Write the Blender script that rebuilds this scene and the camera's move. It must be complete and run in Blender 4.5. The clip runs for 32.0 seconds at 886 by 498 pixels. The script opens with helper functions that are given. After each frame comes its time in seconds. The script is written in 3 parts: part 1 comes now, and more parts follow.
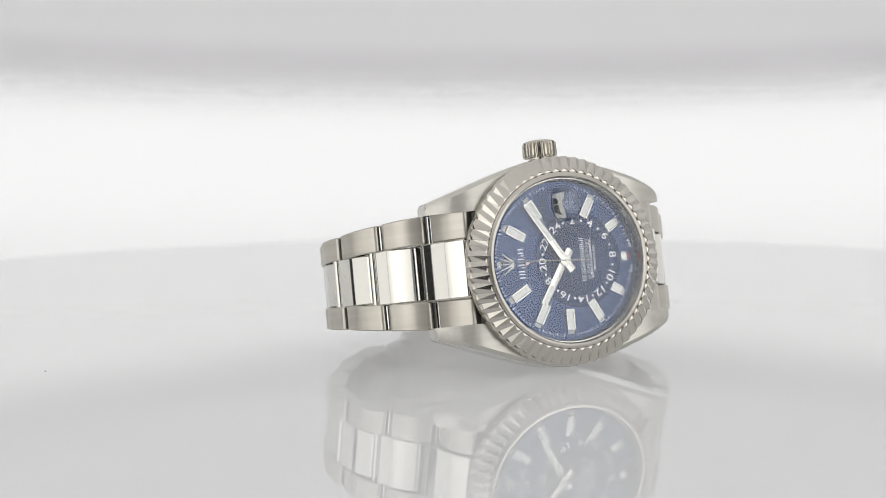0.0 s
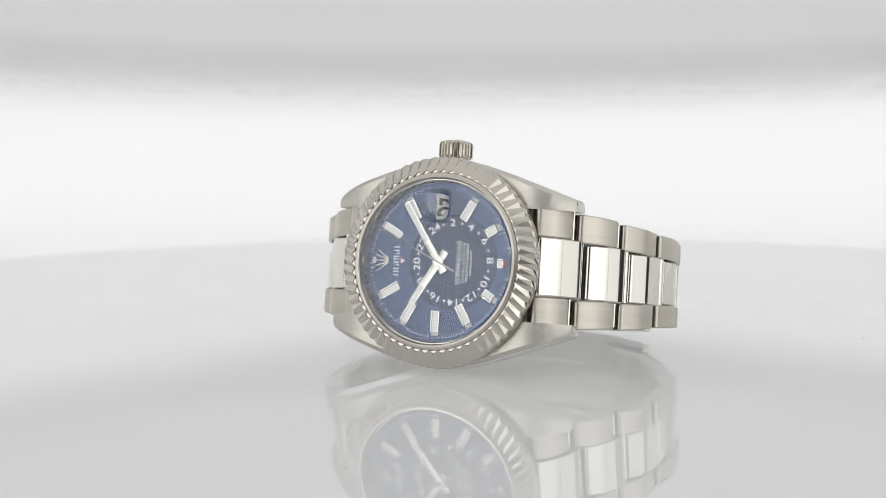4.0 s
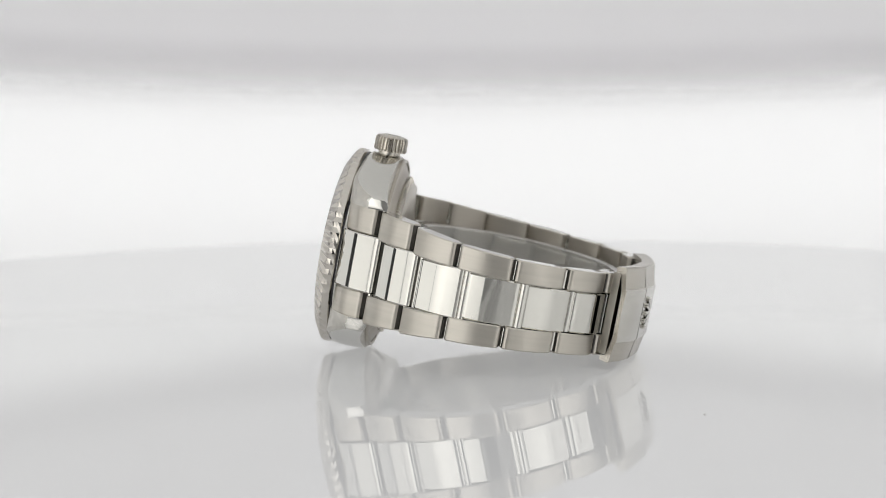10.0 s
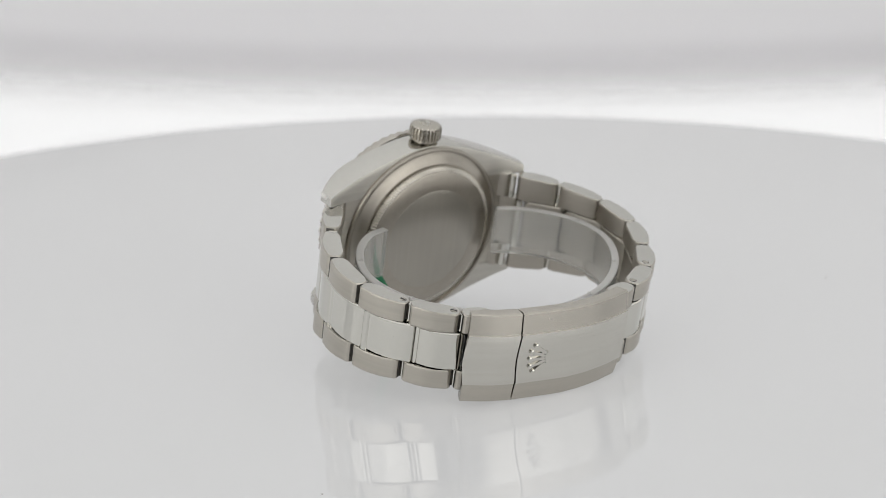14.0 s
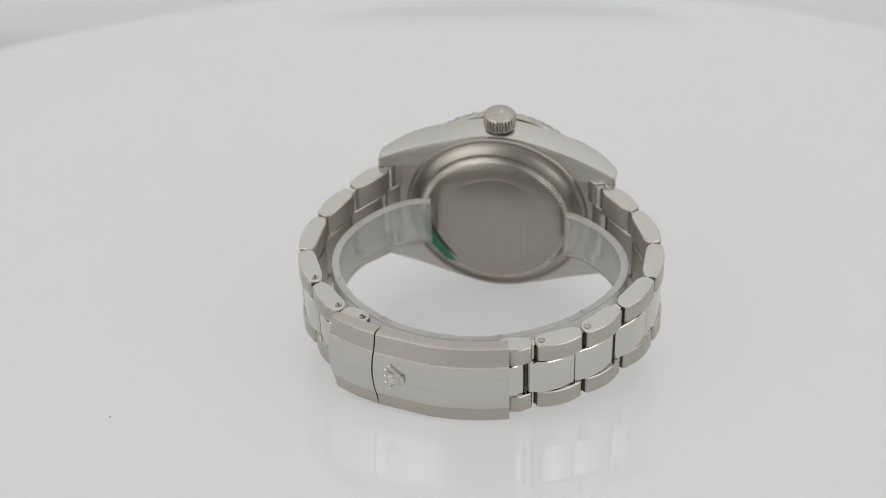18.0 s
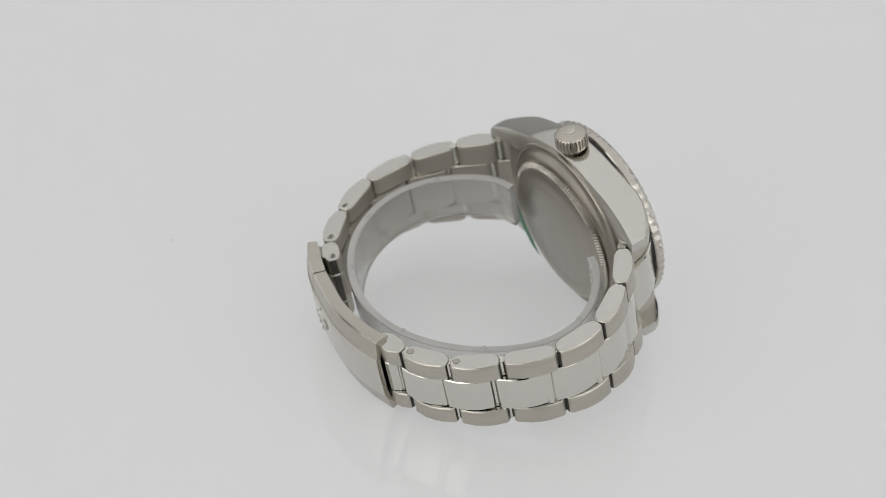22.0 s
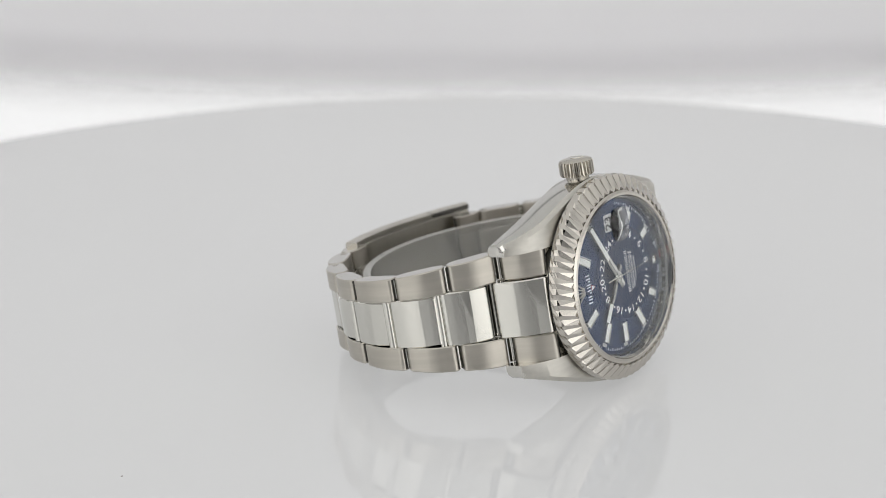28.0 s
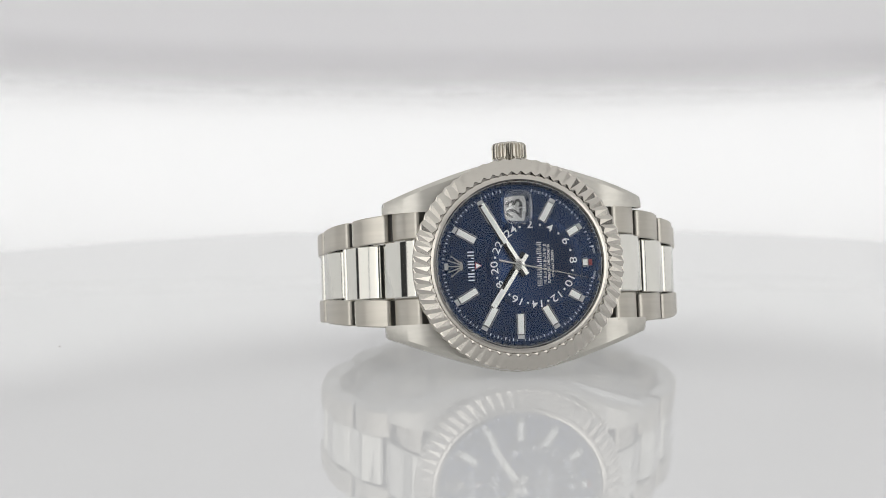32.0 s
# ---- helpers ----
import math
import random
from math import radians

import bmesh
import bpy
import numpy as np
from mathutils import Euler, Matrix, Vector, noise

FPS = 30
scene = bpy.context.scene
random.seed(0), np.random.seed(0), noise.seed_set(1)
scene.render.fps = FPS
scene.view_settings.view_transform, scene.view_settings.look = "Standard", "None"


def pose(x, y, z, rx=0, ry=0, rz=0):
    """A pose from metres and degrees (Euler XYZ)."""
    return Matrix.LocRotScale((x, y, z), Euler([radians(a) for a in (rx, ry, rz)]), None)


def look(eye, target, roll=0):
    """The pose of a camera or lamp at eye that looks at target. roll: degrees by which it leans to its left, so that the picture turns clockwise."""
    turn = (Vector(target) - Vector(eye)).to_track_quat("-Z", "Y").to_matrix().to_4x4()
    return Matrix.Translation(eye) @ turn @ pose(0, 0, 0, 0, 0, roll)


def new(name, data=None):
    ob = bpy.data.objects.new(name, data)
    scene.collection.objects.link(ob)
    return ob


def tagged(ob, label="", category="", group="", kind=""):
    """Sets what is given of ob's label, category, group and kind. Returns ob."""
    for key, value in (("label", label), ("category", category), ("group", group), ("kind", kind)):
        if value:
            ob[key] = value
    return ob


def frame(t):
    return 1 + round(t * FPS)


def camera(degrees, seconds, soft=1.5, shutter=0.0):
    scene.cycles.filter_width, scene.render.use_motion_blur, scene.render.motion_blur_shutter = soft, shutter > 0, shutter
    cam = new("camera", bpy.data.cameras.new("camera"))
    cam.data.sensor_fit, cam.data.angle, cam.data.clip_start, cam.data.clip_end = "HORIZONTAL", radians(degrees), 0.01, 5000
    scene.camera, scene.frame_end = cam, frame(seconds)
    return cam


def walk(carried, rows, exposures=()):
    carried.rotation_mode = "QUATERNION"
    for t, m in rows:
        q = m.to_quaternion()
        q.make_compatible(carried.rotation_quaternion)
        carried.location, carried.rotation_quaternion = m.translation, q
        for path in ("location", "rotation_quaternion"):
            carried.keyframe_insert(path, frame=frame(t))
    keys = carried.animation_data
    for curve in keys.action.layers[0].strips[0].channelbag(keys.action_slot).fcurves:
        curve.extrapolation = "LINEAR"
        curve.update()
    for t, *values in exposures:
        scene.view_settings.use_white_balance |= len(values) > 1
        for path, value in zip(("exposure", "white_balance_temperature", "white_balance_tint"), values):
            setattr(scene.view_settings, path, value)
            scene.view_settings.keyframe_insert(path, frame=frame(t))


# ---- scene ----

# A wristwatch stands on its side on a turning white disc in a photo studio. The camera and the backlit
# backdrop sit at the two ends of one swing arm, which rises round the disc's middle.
SECONDS = 32.0
cam = camera(27.68, SECONDS, soft=0.75)
cam.data.dof.use_dof = True
cam.data.dof.focus_distance = 0.362
cam.data.dof.aperture_fstop = 18.0

# elevation of the swing arm in degrees, every half second
ARM = [
    6.42, 6.42, 6.42, 6.42, 6.42, 6.42, 6.42, 6.42, 6.42, 6.42, 6.42, 6.42, 6.42, 6.42, 6.42, 6.42, 6.30,
    6.20, 6.15, 6.15, 6.15, 6.65, 7.70, 9.09, 10.56, 12.08, 13.68, 15.28, 16.81, 18.24, 19.61, 20.97, 22.31,
    23.66, 25.01, 26.42, 27.91, 29.43, 30.94, 32.42, 33.80, 34.84, 35.38, 35.58, 35.45, 34.85, 33.79, 32.50,
    31.19, 29.82, 28.33, 26.73, 25.11, 23.47, 21.82, 20.18, 18.61, 17.11, 15.65, 14.24, 12.85, 11.51, 10.16,
    8.72, 7.19]


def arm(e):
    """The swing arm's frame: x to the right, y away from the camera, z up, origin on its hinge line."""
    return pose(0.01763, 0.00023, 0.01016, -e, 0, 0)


CAM_ON_ARM = pose(-0.02785, -0.39383, 0.01168, 90, 0, 0) @ pose(0, 0, 0, 0, 0, -0.35)
# small camera tilts, fitted so that the watch's outlines line up in view: seconds and degrees
NOD = [(0, 0.01), (9, 0.0), (9.5, -0.02), (10, -0.05), (10.5, -0.08), (11, -0.085), (12, -0.075), (13, -0.06), (14, -0.055), (15, -0.03),
       (16, -0.005), (17, 0.0), (24, 0.01), (26, 0.0), (28, 0.02), (29.5, 0.03), (31, 0.02), (32, 0.0)]
PATH = [(k / 2, arm(e) @ CAM_ON_ARM @ pose(0, 0, 0, float(np.interp(k / 2, *zip(*NOD))), 0, 0)) for k, e in enumerate(ARM)]
walk(cam, PATH)


def turn(t):
    """The disc's angle in degrees at t seconds."""
    return 21.88 - 11.884 * min(t, 31.81)


# ---- light ----
world = bpy.data.worlds.new("studio")
scene.world = world
world.use_nodes = True
world.node_tree.nodes["Background"].inputs["Color"].default_value = (0.9, 0.93, 1.0, 1)
world.node_tree.nodes["Background"].inputs["Strength"].default_value = 0.05
scene.view_settings.exposure = -0.15


# ---- materials ----
def material(name):
    m = bpy.data.materials.new(name)
    m.use_nodes = True
    nt = m.node_tree
    return m, nt, nt.nodes["Principled BSDF"]


def node(nt, kind, **values):
    n = nt.nodes.new(kind)
    for k, v in values.items():
        n.inputs[k].default_value = v
    return n


def metal(name, color, rough, stretch=(1, 1, 1), grain=0.0, scale=1.0, spread=0.05, tone=0.06):
    """Steel: grain stretched along one axis makes it brushed; a large soft noise varies the gloss."""
    m, nt, b = material(name)
    b.inputs["Metallic"].default_value = 1.0
    tc = node(nt, "ShaderNodeTexCoord")
    mp = node(nt, "ShaderNodeMapping", Scale=stretch)
    nt.links.new(tc.outputs["Object"], mp.inputs["Vector"])
    fine = node(nt, "ShaderNodeTexNoise", Scale=900.0 * scale, Detail=4.0)
    nt.links.new(mp.outputs["Vector"], fine.inputs["Vector"])
    big = node(nt, "ShaderNodeTexNoise", Scale=160.0, Detail=3.0)
    nt.links.new(tc.outputs["Object"], big.inputs["Vector"])
    rr = node(nt, "ShaderNodeMapRange")
    rr.inputs["To Min"].default_value, rr.inputs["To Max"].default_value = max(0.02, rough - spread), rough + spread
    nt.links.new(big.outputs["Fac"], rr.inputs["Value"])
    nt.links.new(rr.outputs["Result"], b.inputs["Roughness"])
    cr = node(nt, "ShaderNodeMapRange")
    cr.inputs["From Min"].default_value, cr.inputs["From Max"].default_value = 0.3, 0.7
    cr.inputs["To Min"].default_value, cr.inputs["To Max"].default_value = 1 - tone, 1 + tone
    nt.links.new(fine.outputs["Fac"], cr.inputs["Value"])
    mix = node(nt, "ShaderNodeVectorMath")
    mix.operation = "SCALE"
    mix.inputs[0].default_value = color
    nt.links.new(cr.outputs["Result"], mix.inputs["Scale"])
    nt.links.new(mix.outputs["Vector"], b.inputs["Base Color"])
    if grain:
        bump = node(nt, "ShaderNodeBump", Strength=grain, Distance=0.00003)
        nt.links.new(fine.outputs["Fac"], bump.inputs["Height"])
        nt.links.new(bump.outputs["Normal"], b.inputs["Normal"])
    return m


def plain(name, color, rough=0.5, vary=0.06, scale=400.0, coat=0.0, metallic=0.0):
    m, nt, b = material(name)
    n = node(nt, "ShaderNodeTexNoise", Scale=scale, Detail=5.0)
    tc = node(nt, "ShaderNodeTexCoord")
    nt.links.new(tc.outputs["Object"], n.inputs["Vector"])
    r = node(nt, "ShaderNodeMapRange")
    r.inputs["To Min"].default_value, r.inputs["To Max"].default_value = 1 - vary, 1 + vary
    nt.links.new(n.outputs["Fac"], r.inputs["Value"])
    v = node(nt, "ShaderNodeVectorMath")
    v.operation = "SCALE"
    v.inputs[0].default_value = color
    nt.links.new(r.outputs["Result"], v.inputs["Scale"])
    nt.links.new(v.outputs["Vector"], b.inputs["Base Color"])
    b.inputs["Roughness"].default_value, b.inputs["Metallic"].default_value = rough, metallic
    b.inputs["Coat Weight"].default_value = coat
    return m


def glow(name, color, strength):
    m, nt, b = material(name)
    b.inputs["Base Color"].default_value = (0.8, 0.8, 0.8, 1)
    b.inputs["Emission Color"].default_value = (*color, 1)
    b.inputs["Emission Strength"].default_value = strength
    return m


STEEL = (0.49, 0.463, 0.412)
BRUSHED = metal("brushed_steel", STEEL, 0.35, (0.04, 0.04, 1), 0.12)
LUG_SATIN = metal("satin_lug_steel", (0.54, 0.522, 0.48), 0.42, (0.04, 1, 1), 0.08)
BRUSHED_LONG = metal("steel_brushed_along", STEEL, 0.25, (0.03, 0.03, 1), 0.05, tone=0.03)
POLISHED = metal("polished_steel", (0.63, 0.62, 0.575), 0.05, spread=0.01, tone=0.008)
SATIN = metal("satin_steel", (0.385, 0.365, 0.325), 0.32, (1, 0.05, 0.05), 0.04, tone=0.025)
CIRCULAR = metal("turned_steel", (0.385, 0.357, 0.312), 0.33, spread=0.03, tone=0.03)
FLUTED = metal("white_gold", (0.52, 0.494, 0.45), 0.13, spread=0.02, tone=0.01)
CASE_POLISH = metal("polished_case_steel", (0.565, 0.555, 0.52), 0.09, spread=0.015, tone=0.01)
CLASP_MID = metal("clasp_satin", (0.60, 0.585, 0.54), 0.16, (0.03, 0.03, 1), 0.03, spread=0.02, tone=0.02)
INNER = metal("satin_inner_steel", (0.45, 0.42, 0.372), 0.40, (0.04, 0.04, 1), 0.06, tone=0.03)
# Darker steel: shade painted into link gaps and clasp opening; also engraved marks.
SHADE_AND_MARK = metal("dark_steel_for_shade_and_marks", (0.13, 0.125, 0.115), 0.5, tone=0.15)
CROWN_STEEL = metal("crown_steel", STEEL, 0.22, spread=0.03, tone=0.02)
LUME = plain("lume", (0.90, 0.91, 0.87), 0.5)
WHITE_PRINT = plain("white_print", (0.90, 0.91, 0.92), 0.5)
RED = plain("red_print", (0.30, 0.03, 0.03), 0.5)
DARK = plain("dark_gap", (0.02, 0.02, 0.022), 0.5)
DATE_DISC = plain("date_disc", (0.58, 0.58, 0.565), 0.5)
GREEN = plain("green_film", (0.005, 0.16, 0.06), 0.35)
SPECK = plain("speck", (0.2, 0.17, 0.14), 0.8)
BLACK_CLOTH = plain("black_cloth", (0.02, 0.02, 0.022), 0.9, 0.3, 40)
WALL_PAINT = plain("studio_wall_paint", (0.78, 0.78, 0.79), 0.8, 0.04, 6)
DARK_PAINT = plain("dark_studio_paint", (0.10, 0.10, 0.103), 0.8, 0.1, 6)
FLOOR_PAINT = plain("studio_floor_paint", (0.62, 0.62, 0.61), 0.6, 0.08, 9)
ALUMINIUM = plain("aluminium", (0.5, 0.5, 0.5), 0.4, 0.05, 60, metallic=1.0)
SOFTBOX = glow("softbox_cloth", (1.0, 0.99, 0.97), 1.65)
SIDEBOX = glow("side_softbox_cloth", (1.0, 0.99, 0.97), 0.95)
TOPBOX = glow("overhead_cloth", (1.0, 0.999, 0.993), 0.48)
sb = SOFTBOX.node_tree
tc = node(sb, "ShaderNodeTexCoord")
ln = node(sb, "ShaderNodeVectorMath")
ln.operation = "LENGTH"
sb.links.new(tc.outputs["Object"], ln.inputs[0])
mr = node(sb, "ShaderNodeMapRange")
mr.interpolation_type = "SMOOTHSTEP"
for k, v in (("From Min", 0.05), ("From Max", 0.58), ("To Min", 1.85), ("To Max", 0.8)):
    mr.inputs[k].default_value = v
sb.links.new(ln.outputs["Value"], mr.inputs["Value"])
sb.links.new(mr.outputs["Result"], sb.nodes["Principled BSDF"].inputs["Emission Strength"])
SHELL = plain("pale_shell_cloth", (0.7, 0.7, 0.7), 0.8, 0.04, 20)
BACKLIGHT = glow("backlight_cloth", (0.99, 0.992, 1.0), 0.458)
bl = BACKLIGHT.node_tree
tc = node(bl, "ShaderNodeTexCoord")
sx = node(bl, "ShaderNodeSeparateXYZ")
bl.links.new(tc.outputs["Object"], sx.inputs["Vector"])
# Glow painted by height: strongest midway, weaker towards the disc edge and the hem.
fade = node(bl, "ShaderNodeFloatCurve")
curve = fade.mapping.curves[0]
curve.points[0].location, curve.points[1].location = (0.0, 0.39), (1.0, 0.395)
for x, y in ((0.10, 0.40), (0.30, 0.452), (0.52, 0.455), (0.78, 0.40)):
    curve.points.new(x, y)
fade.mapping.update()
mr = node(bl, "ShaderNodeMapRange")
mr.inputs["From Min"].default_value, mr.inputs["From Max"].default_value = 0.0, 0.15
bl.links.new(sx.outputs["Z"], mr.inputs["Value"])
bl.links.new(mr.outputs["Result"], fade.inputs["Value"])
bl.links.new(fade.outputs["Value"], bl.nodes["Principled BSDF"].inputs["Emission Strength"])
VALANCE = plain("valance_cloth", (0.77, 0.765, 0.78), 0.9, 0.03, 12)
# A faint lilac glow is painted in to brighten the cloth.
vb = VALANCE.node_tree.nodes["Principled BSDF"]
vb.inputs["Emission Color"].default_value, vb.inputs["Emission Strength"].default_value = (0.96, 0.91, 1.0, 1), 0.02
# Alpha fades the hem out by height, imitating the lens's blur.
nt = VALANCE.node_tree
tc = node(nt, "ShaderNodeTexCoord")
sx = node(nt, "ShaderNodeSeparateXYZ")
nt.links.new(tc.outputs["Object"], sx.inputs["Vector"])
mr = node(nt, "ShaderNodeMapRange")
mr.interpolation_type = "SMOOTHSTEP"
mr.inputs["From Min"].default_value, mr.inputs["From Max"].default_value = 0.058, 0.092
nt.links.new(sx.outputs["Z"], mr.inputs["Value"])
nt.links.new(mr.outputs["Result"], vb.inputs["Alpha"])

m, nt, b = material("blue_sunray_dial")
tc = node(nt, "ShaderNodeTexCoord")
gr = node(nt, "ShaderNodeTexGradient")
gr.gradient_type = "RADIAL"
mp = node(nt, "ShaderNodeMapping", Rotation=(radians(90), 0, 0))
nt.links.new(tc.outputs["Object"], mp.inputs["Vector"])
nt.links.new(mp.outputs["Vector"], gr.inputs["Vector"])
no = node(nt, "ShaderNodeTexNoise", Scale=260.0, Detail=4.0)
no.noise_dimensions = "1D"
nt.links.new(gr.outputs["Fac"], no.inputs["W"])
ra = node(nt, "ShaderNodeValToRGB")
ra.color_ramp.elements[0].color, ra.color_ramp.elements[1].color = (0.017, 0.036, 0.092, 1), (0.028, 0.060, 0.146, 1)
nt.links.new(no.outputs["Fac"], ra.inputs["Fac"])
nt.links.new(ra.outputs["Color"], b.inputs["Base Color"])
b.inputs["Metallic"].default_value, b.inputs["Roughness"].default_value = 0.85, 0.23
DIAL = m
RING = plain("dial_ring_blue", (0.015, 0.033, 0.086), 0.28, 0.1, 600, metallic=0.75)

m, nt, b = material("sapphire")
nt.nodes.remove(b)
clear = node(nt, "ShaderNodeBsdfTransparent", Color=(0.985, 0.99, 0.995, 1))
gloss = node(nt, "ShaderNodeBsdfGlossy", Roughness=0.0)
lw = node(nt, "ShaderNodeLayerWeight", Blend=0.5)
p5 = node(nt, "ShaderNodeMath")
p5.operation, p5.inputs[1].default_value = "POWER", 3.8
nt.links.new(lw.outputs["Facing"], p5.inputs[0])
fr = node(nt, "ShaderNodeMapRange")
fr.inputs["To Min"].default_value, fr.inputs["To Max"].default_value = 0.09, 1.0
nt.links.new(p5.outputs["Value"], fr.inputs["Value"])
mx = node(nt, "ShaderNodeMixShader")
nt.links.new(fr.outputs["Result"], mx.inputs["Fac"])
nt.links.new(clear.outputs["BSDF"], mx.inputs[1])
nt.links.new(gloss.outputs["BSDF"], mx.inputs[2])
nt.links.new(mx.outputs["Shader"], nt.nodes["Material Output"].inputs["Surface"])
SAPPHIRE = m
m, nt, b = material("sapphire_underside")
nt.nodes.remove(b)
clear = node(nt, "ShaderNodeBsdfTransparent", Color=(0.985, 0.99, 0.995, 1))
nt.links.new(clear.outputs["BSDF"], nt.nodes["Material Output"].inputs["Surface"])
SAPPHIRE_UNDER = m

m, nt, b = material("lens_glass")
nt.nodes.remove(b)
bend = node(nt, "ShaderNodeBsdfRefraction", Roughness=0.0, IOR=1.5)
gloss = node(nt, "ShaderNodeBsdfGlossy", Roughness=0.0)
lw = node(nt, "ShaderNodeLayerWeight", Blend=0.5)
p5 = node(nt, "ShaderNodeMath")
p5.operation, p5.inputs[1].default_value = "POWER", 2.0
nt.links.new(lw.outputs["Facing"], p5.inputs[0])
fr = node(nt, "ShaderNodeMapRange")
fr.inputs["To Min"].default_value, fr.inputs["To Max"].default_value = 0.03, 1.0
nt.links.new(p5.outputs["Value"], fr.inputs["Value"])
mx = node(nt, "ShaderNodeMixShader")
nt.links.new(fr.outputs["Result"], mx.inputs["Fac"])
nt.links.new(bend.outputs["BSDF"], mx.inputs[1])
nt.links.new(gloss.outputs["BSDF"], mx.inputs[2])
nt.links.new(mx.outputs["Shader"], nt.nodes["Material Output"].inputs["Surface"])
LENS = m

m, nt, b = material("clear_plastic")
b.inputs["Transmission Weight"].default_value, b.inputs["Roughness"].default_value, b.inputs["IOR"].default_value = 0.84, 0.1, 1.25
b.inputs["Base Color"].default_value = (0.9, 0.9, 0.88, 1)
n = node(nt, "ShaderNodeTexNoise", Scale=180.0, Detail=4.0)
r = node(nt, "ShaderNodeMapRange")
r.inputs["To Min"].default_value, r.inputs["To Max"].default_value = 0.14, 0.28
nt.links.new(n.outputs["Fac"], r.inputs["Value"])
nt.links.new(r.outputs["Result"], b.inputs["Roughness"])
PLASTIC = m
FROSTED = plain("frosted_plastic_edge", (0.52, 0.51, 0.49), 0.4, 0.06, 300)
FROSTED.node_tree.nodes["Principled BSDF"].inputs["Transmission Weight"].default_value = 0.3

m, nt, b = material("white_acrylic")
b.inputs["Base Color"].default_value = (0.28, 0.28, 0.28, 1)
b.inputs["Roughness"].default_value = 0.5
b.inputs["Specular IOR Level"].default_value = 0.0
# An even glow in the acrylic stands in for light from below.
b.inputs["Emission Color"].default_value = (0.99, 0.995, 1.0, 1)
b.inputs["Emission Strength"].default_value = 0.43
b.inputs["Coat Weight"].default_value = 1.0
b.inputs["Coat IOR"].default_value = 1.49
tc = node(nt, "ShaderNodeTexCoord")
n = node(nt, "ShaderNodeTexNoise", Scale=14.0, Detail=6.0)
nt.links.new(tc.outputs["Object"], n.inputs["Vector"])
r = node(nt, "ShaderNodeMapRange")
r.inputs["To Min"].default_value, r.inputs["To Max"].default_value = 0.004, 0.014
nt.links.new(n.outputs["Fac"], r.inputs["Value"])
nt.links.new(r.outputs["Result"], b.inputs["Coat Roughness"])
ACRYLIC = m


# ---- mesh helpers (millimetres in, metres out) ----
MM = 0.001


def part(name, bm, mat, parent=None, label="", smooth=False, m=None):
    """Links a bmesh in millimetres as one mesh object under parent."""
    bmesh.ops.scale(bm, vec=(MM, MM, MM), verts=bm.verts)
    bmesh.ops.recalc_face_normals(bm, faces=bm.faces)
    me = bpy.data.meshes.new(name)
    bm.to_mesh(me)
    bm.free()
    for p in me.polygons:
        p.use_smooth = smooth
    if smooth:
        me.set_sharp_from_angle(angle=radians(32))
    me.materials.append(mat)
    ob = new(name, me)
    ob.parent = parent
    if m:
        ob.matrix_basis = m
    return tagged(ob, label)


def rings(bm, rows, close=True, caps=True):
    """Skins rows of points; close joins each row's ends, caps fills the first and the last."""
    vs = [[bm.verts.new(p) for p in row] for row in rows]
    n = len(rows[0])
    for a, b2 in zip(vs, vs[1:]):
        for i in range(n if close else n - 1):
            j = (i + 1) % n
            bm.faces.new((a[i], a[j], b2[j], b2[i]))
    if caps:
        bm.faces.new(vs[0])
        bm.faces.new(vs[-1])
    return vs


def lathe(bm, profile, steps=128, axis="y", centre=(0, 0), caps=True):
    """Turns (radius, height) pairs about the y axis (or z)."""
    rows = []
    for r, h in profile:
        row = []
        for k in range(steps):
            a = 2 * math.pi * k / steps
            if axis == "y":
                row.append((centre[0] + r * math.cos(a), h, centre[1] + r * math.sin(a)))
            else:
                row.append((centre[0] + r * math.cos(a), centre[1] + r * math.sin(a), h))
        rows.append(row)
    rings(bm, rows, True, caps)


def box(bm, c, size, bevel=0.0, m=None):
    """A box at c with chamfered edges."""
    g = bmesh.ops.create_cube(bm, size=1.0)["verts"]
    bmesh.ops.scale(bm, vec=size, verts=g)
    if bevel:
        es = list({e for v in g for e in v.link_edges})
        r = bmesh.ops.bevel(bm, geom=es, offset=bevel, segments=1, affect="EDGES", profile=0.5)
        g = list({v for f in r["faces"] for v in f.verts} | {v for v in g if v.is_valid})
    mat = Matrix.Translation(c) @ (m or Matrix())
    bmesh.ops.transform(bm, matrix=mat, verts=g)
    return g


def panel(name, w, h, mat, frame_mat, label, m, depth=40.0, rods=(), rod=0.0):
    """A softbox: a cloth front in a black tapering shell. Its face looks along -z of m."""
    th = new(name)
    th.matrix_world = m
    bm = bmesh.new()
    box(bm, (0, 0, 0), (w, h, 6), 1.5)
    part("diffuser", bm, mat, th)
    bm = bmesh.new()
    rings(bm, [[(sx * w / 2 * k, sy * h / 2 * k, z) for sx, sy in ((1, 1), (-1, 1), (-1, -1), (1, -1))] for k, z in ((1.03, -4), (1.03, 4), (0.4, 4 + depth), (0.3, 6 + depth))])
    shell = part("shell", bm, frame_mat, th)
    shell.location.z = 0.004
    for x, y in rods:
        bm = bmesh.new()
        lathe(bm, [(6, 8), (6, rod)], 12, "z", (x, y))
        part("hanging_rod", bm, ALUMINIUM, th, smooth=True)
    return tagged(th, label, "softbox")


# ---- the studio ----
def slab(name, c, size, mat, label):
    bm = bmesh.new()
    box(bm, (0, 0, 0), size, 4)
    ob = part(name, bm, mat)
    ob.location = [v * MM for v in c]
    return tagged(ob, label, kind="structure")


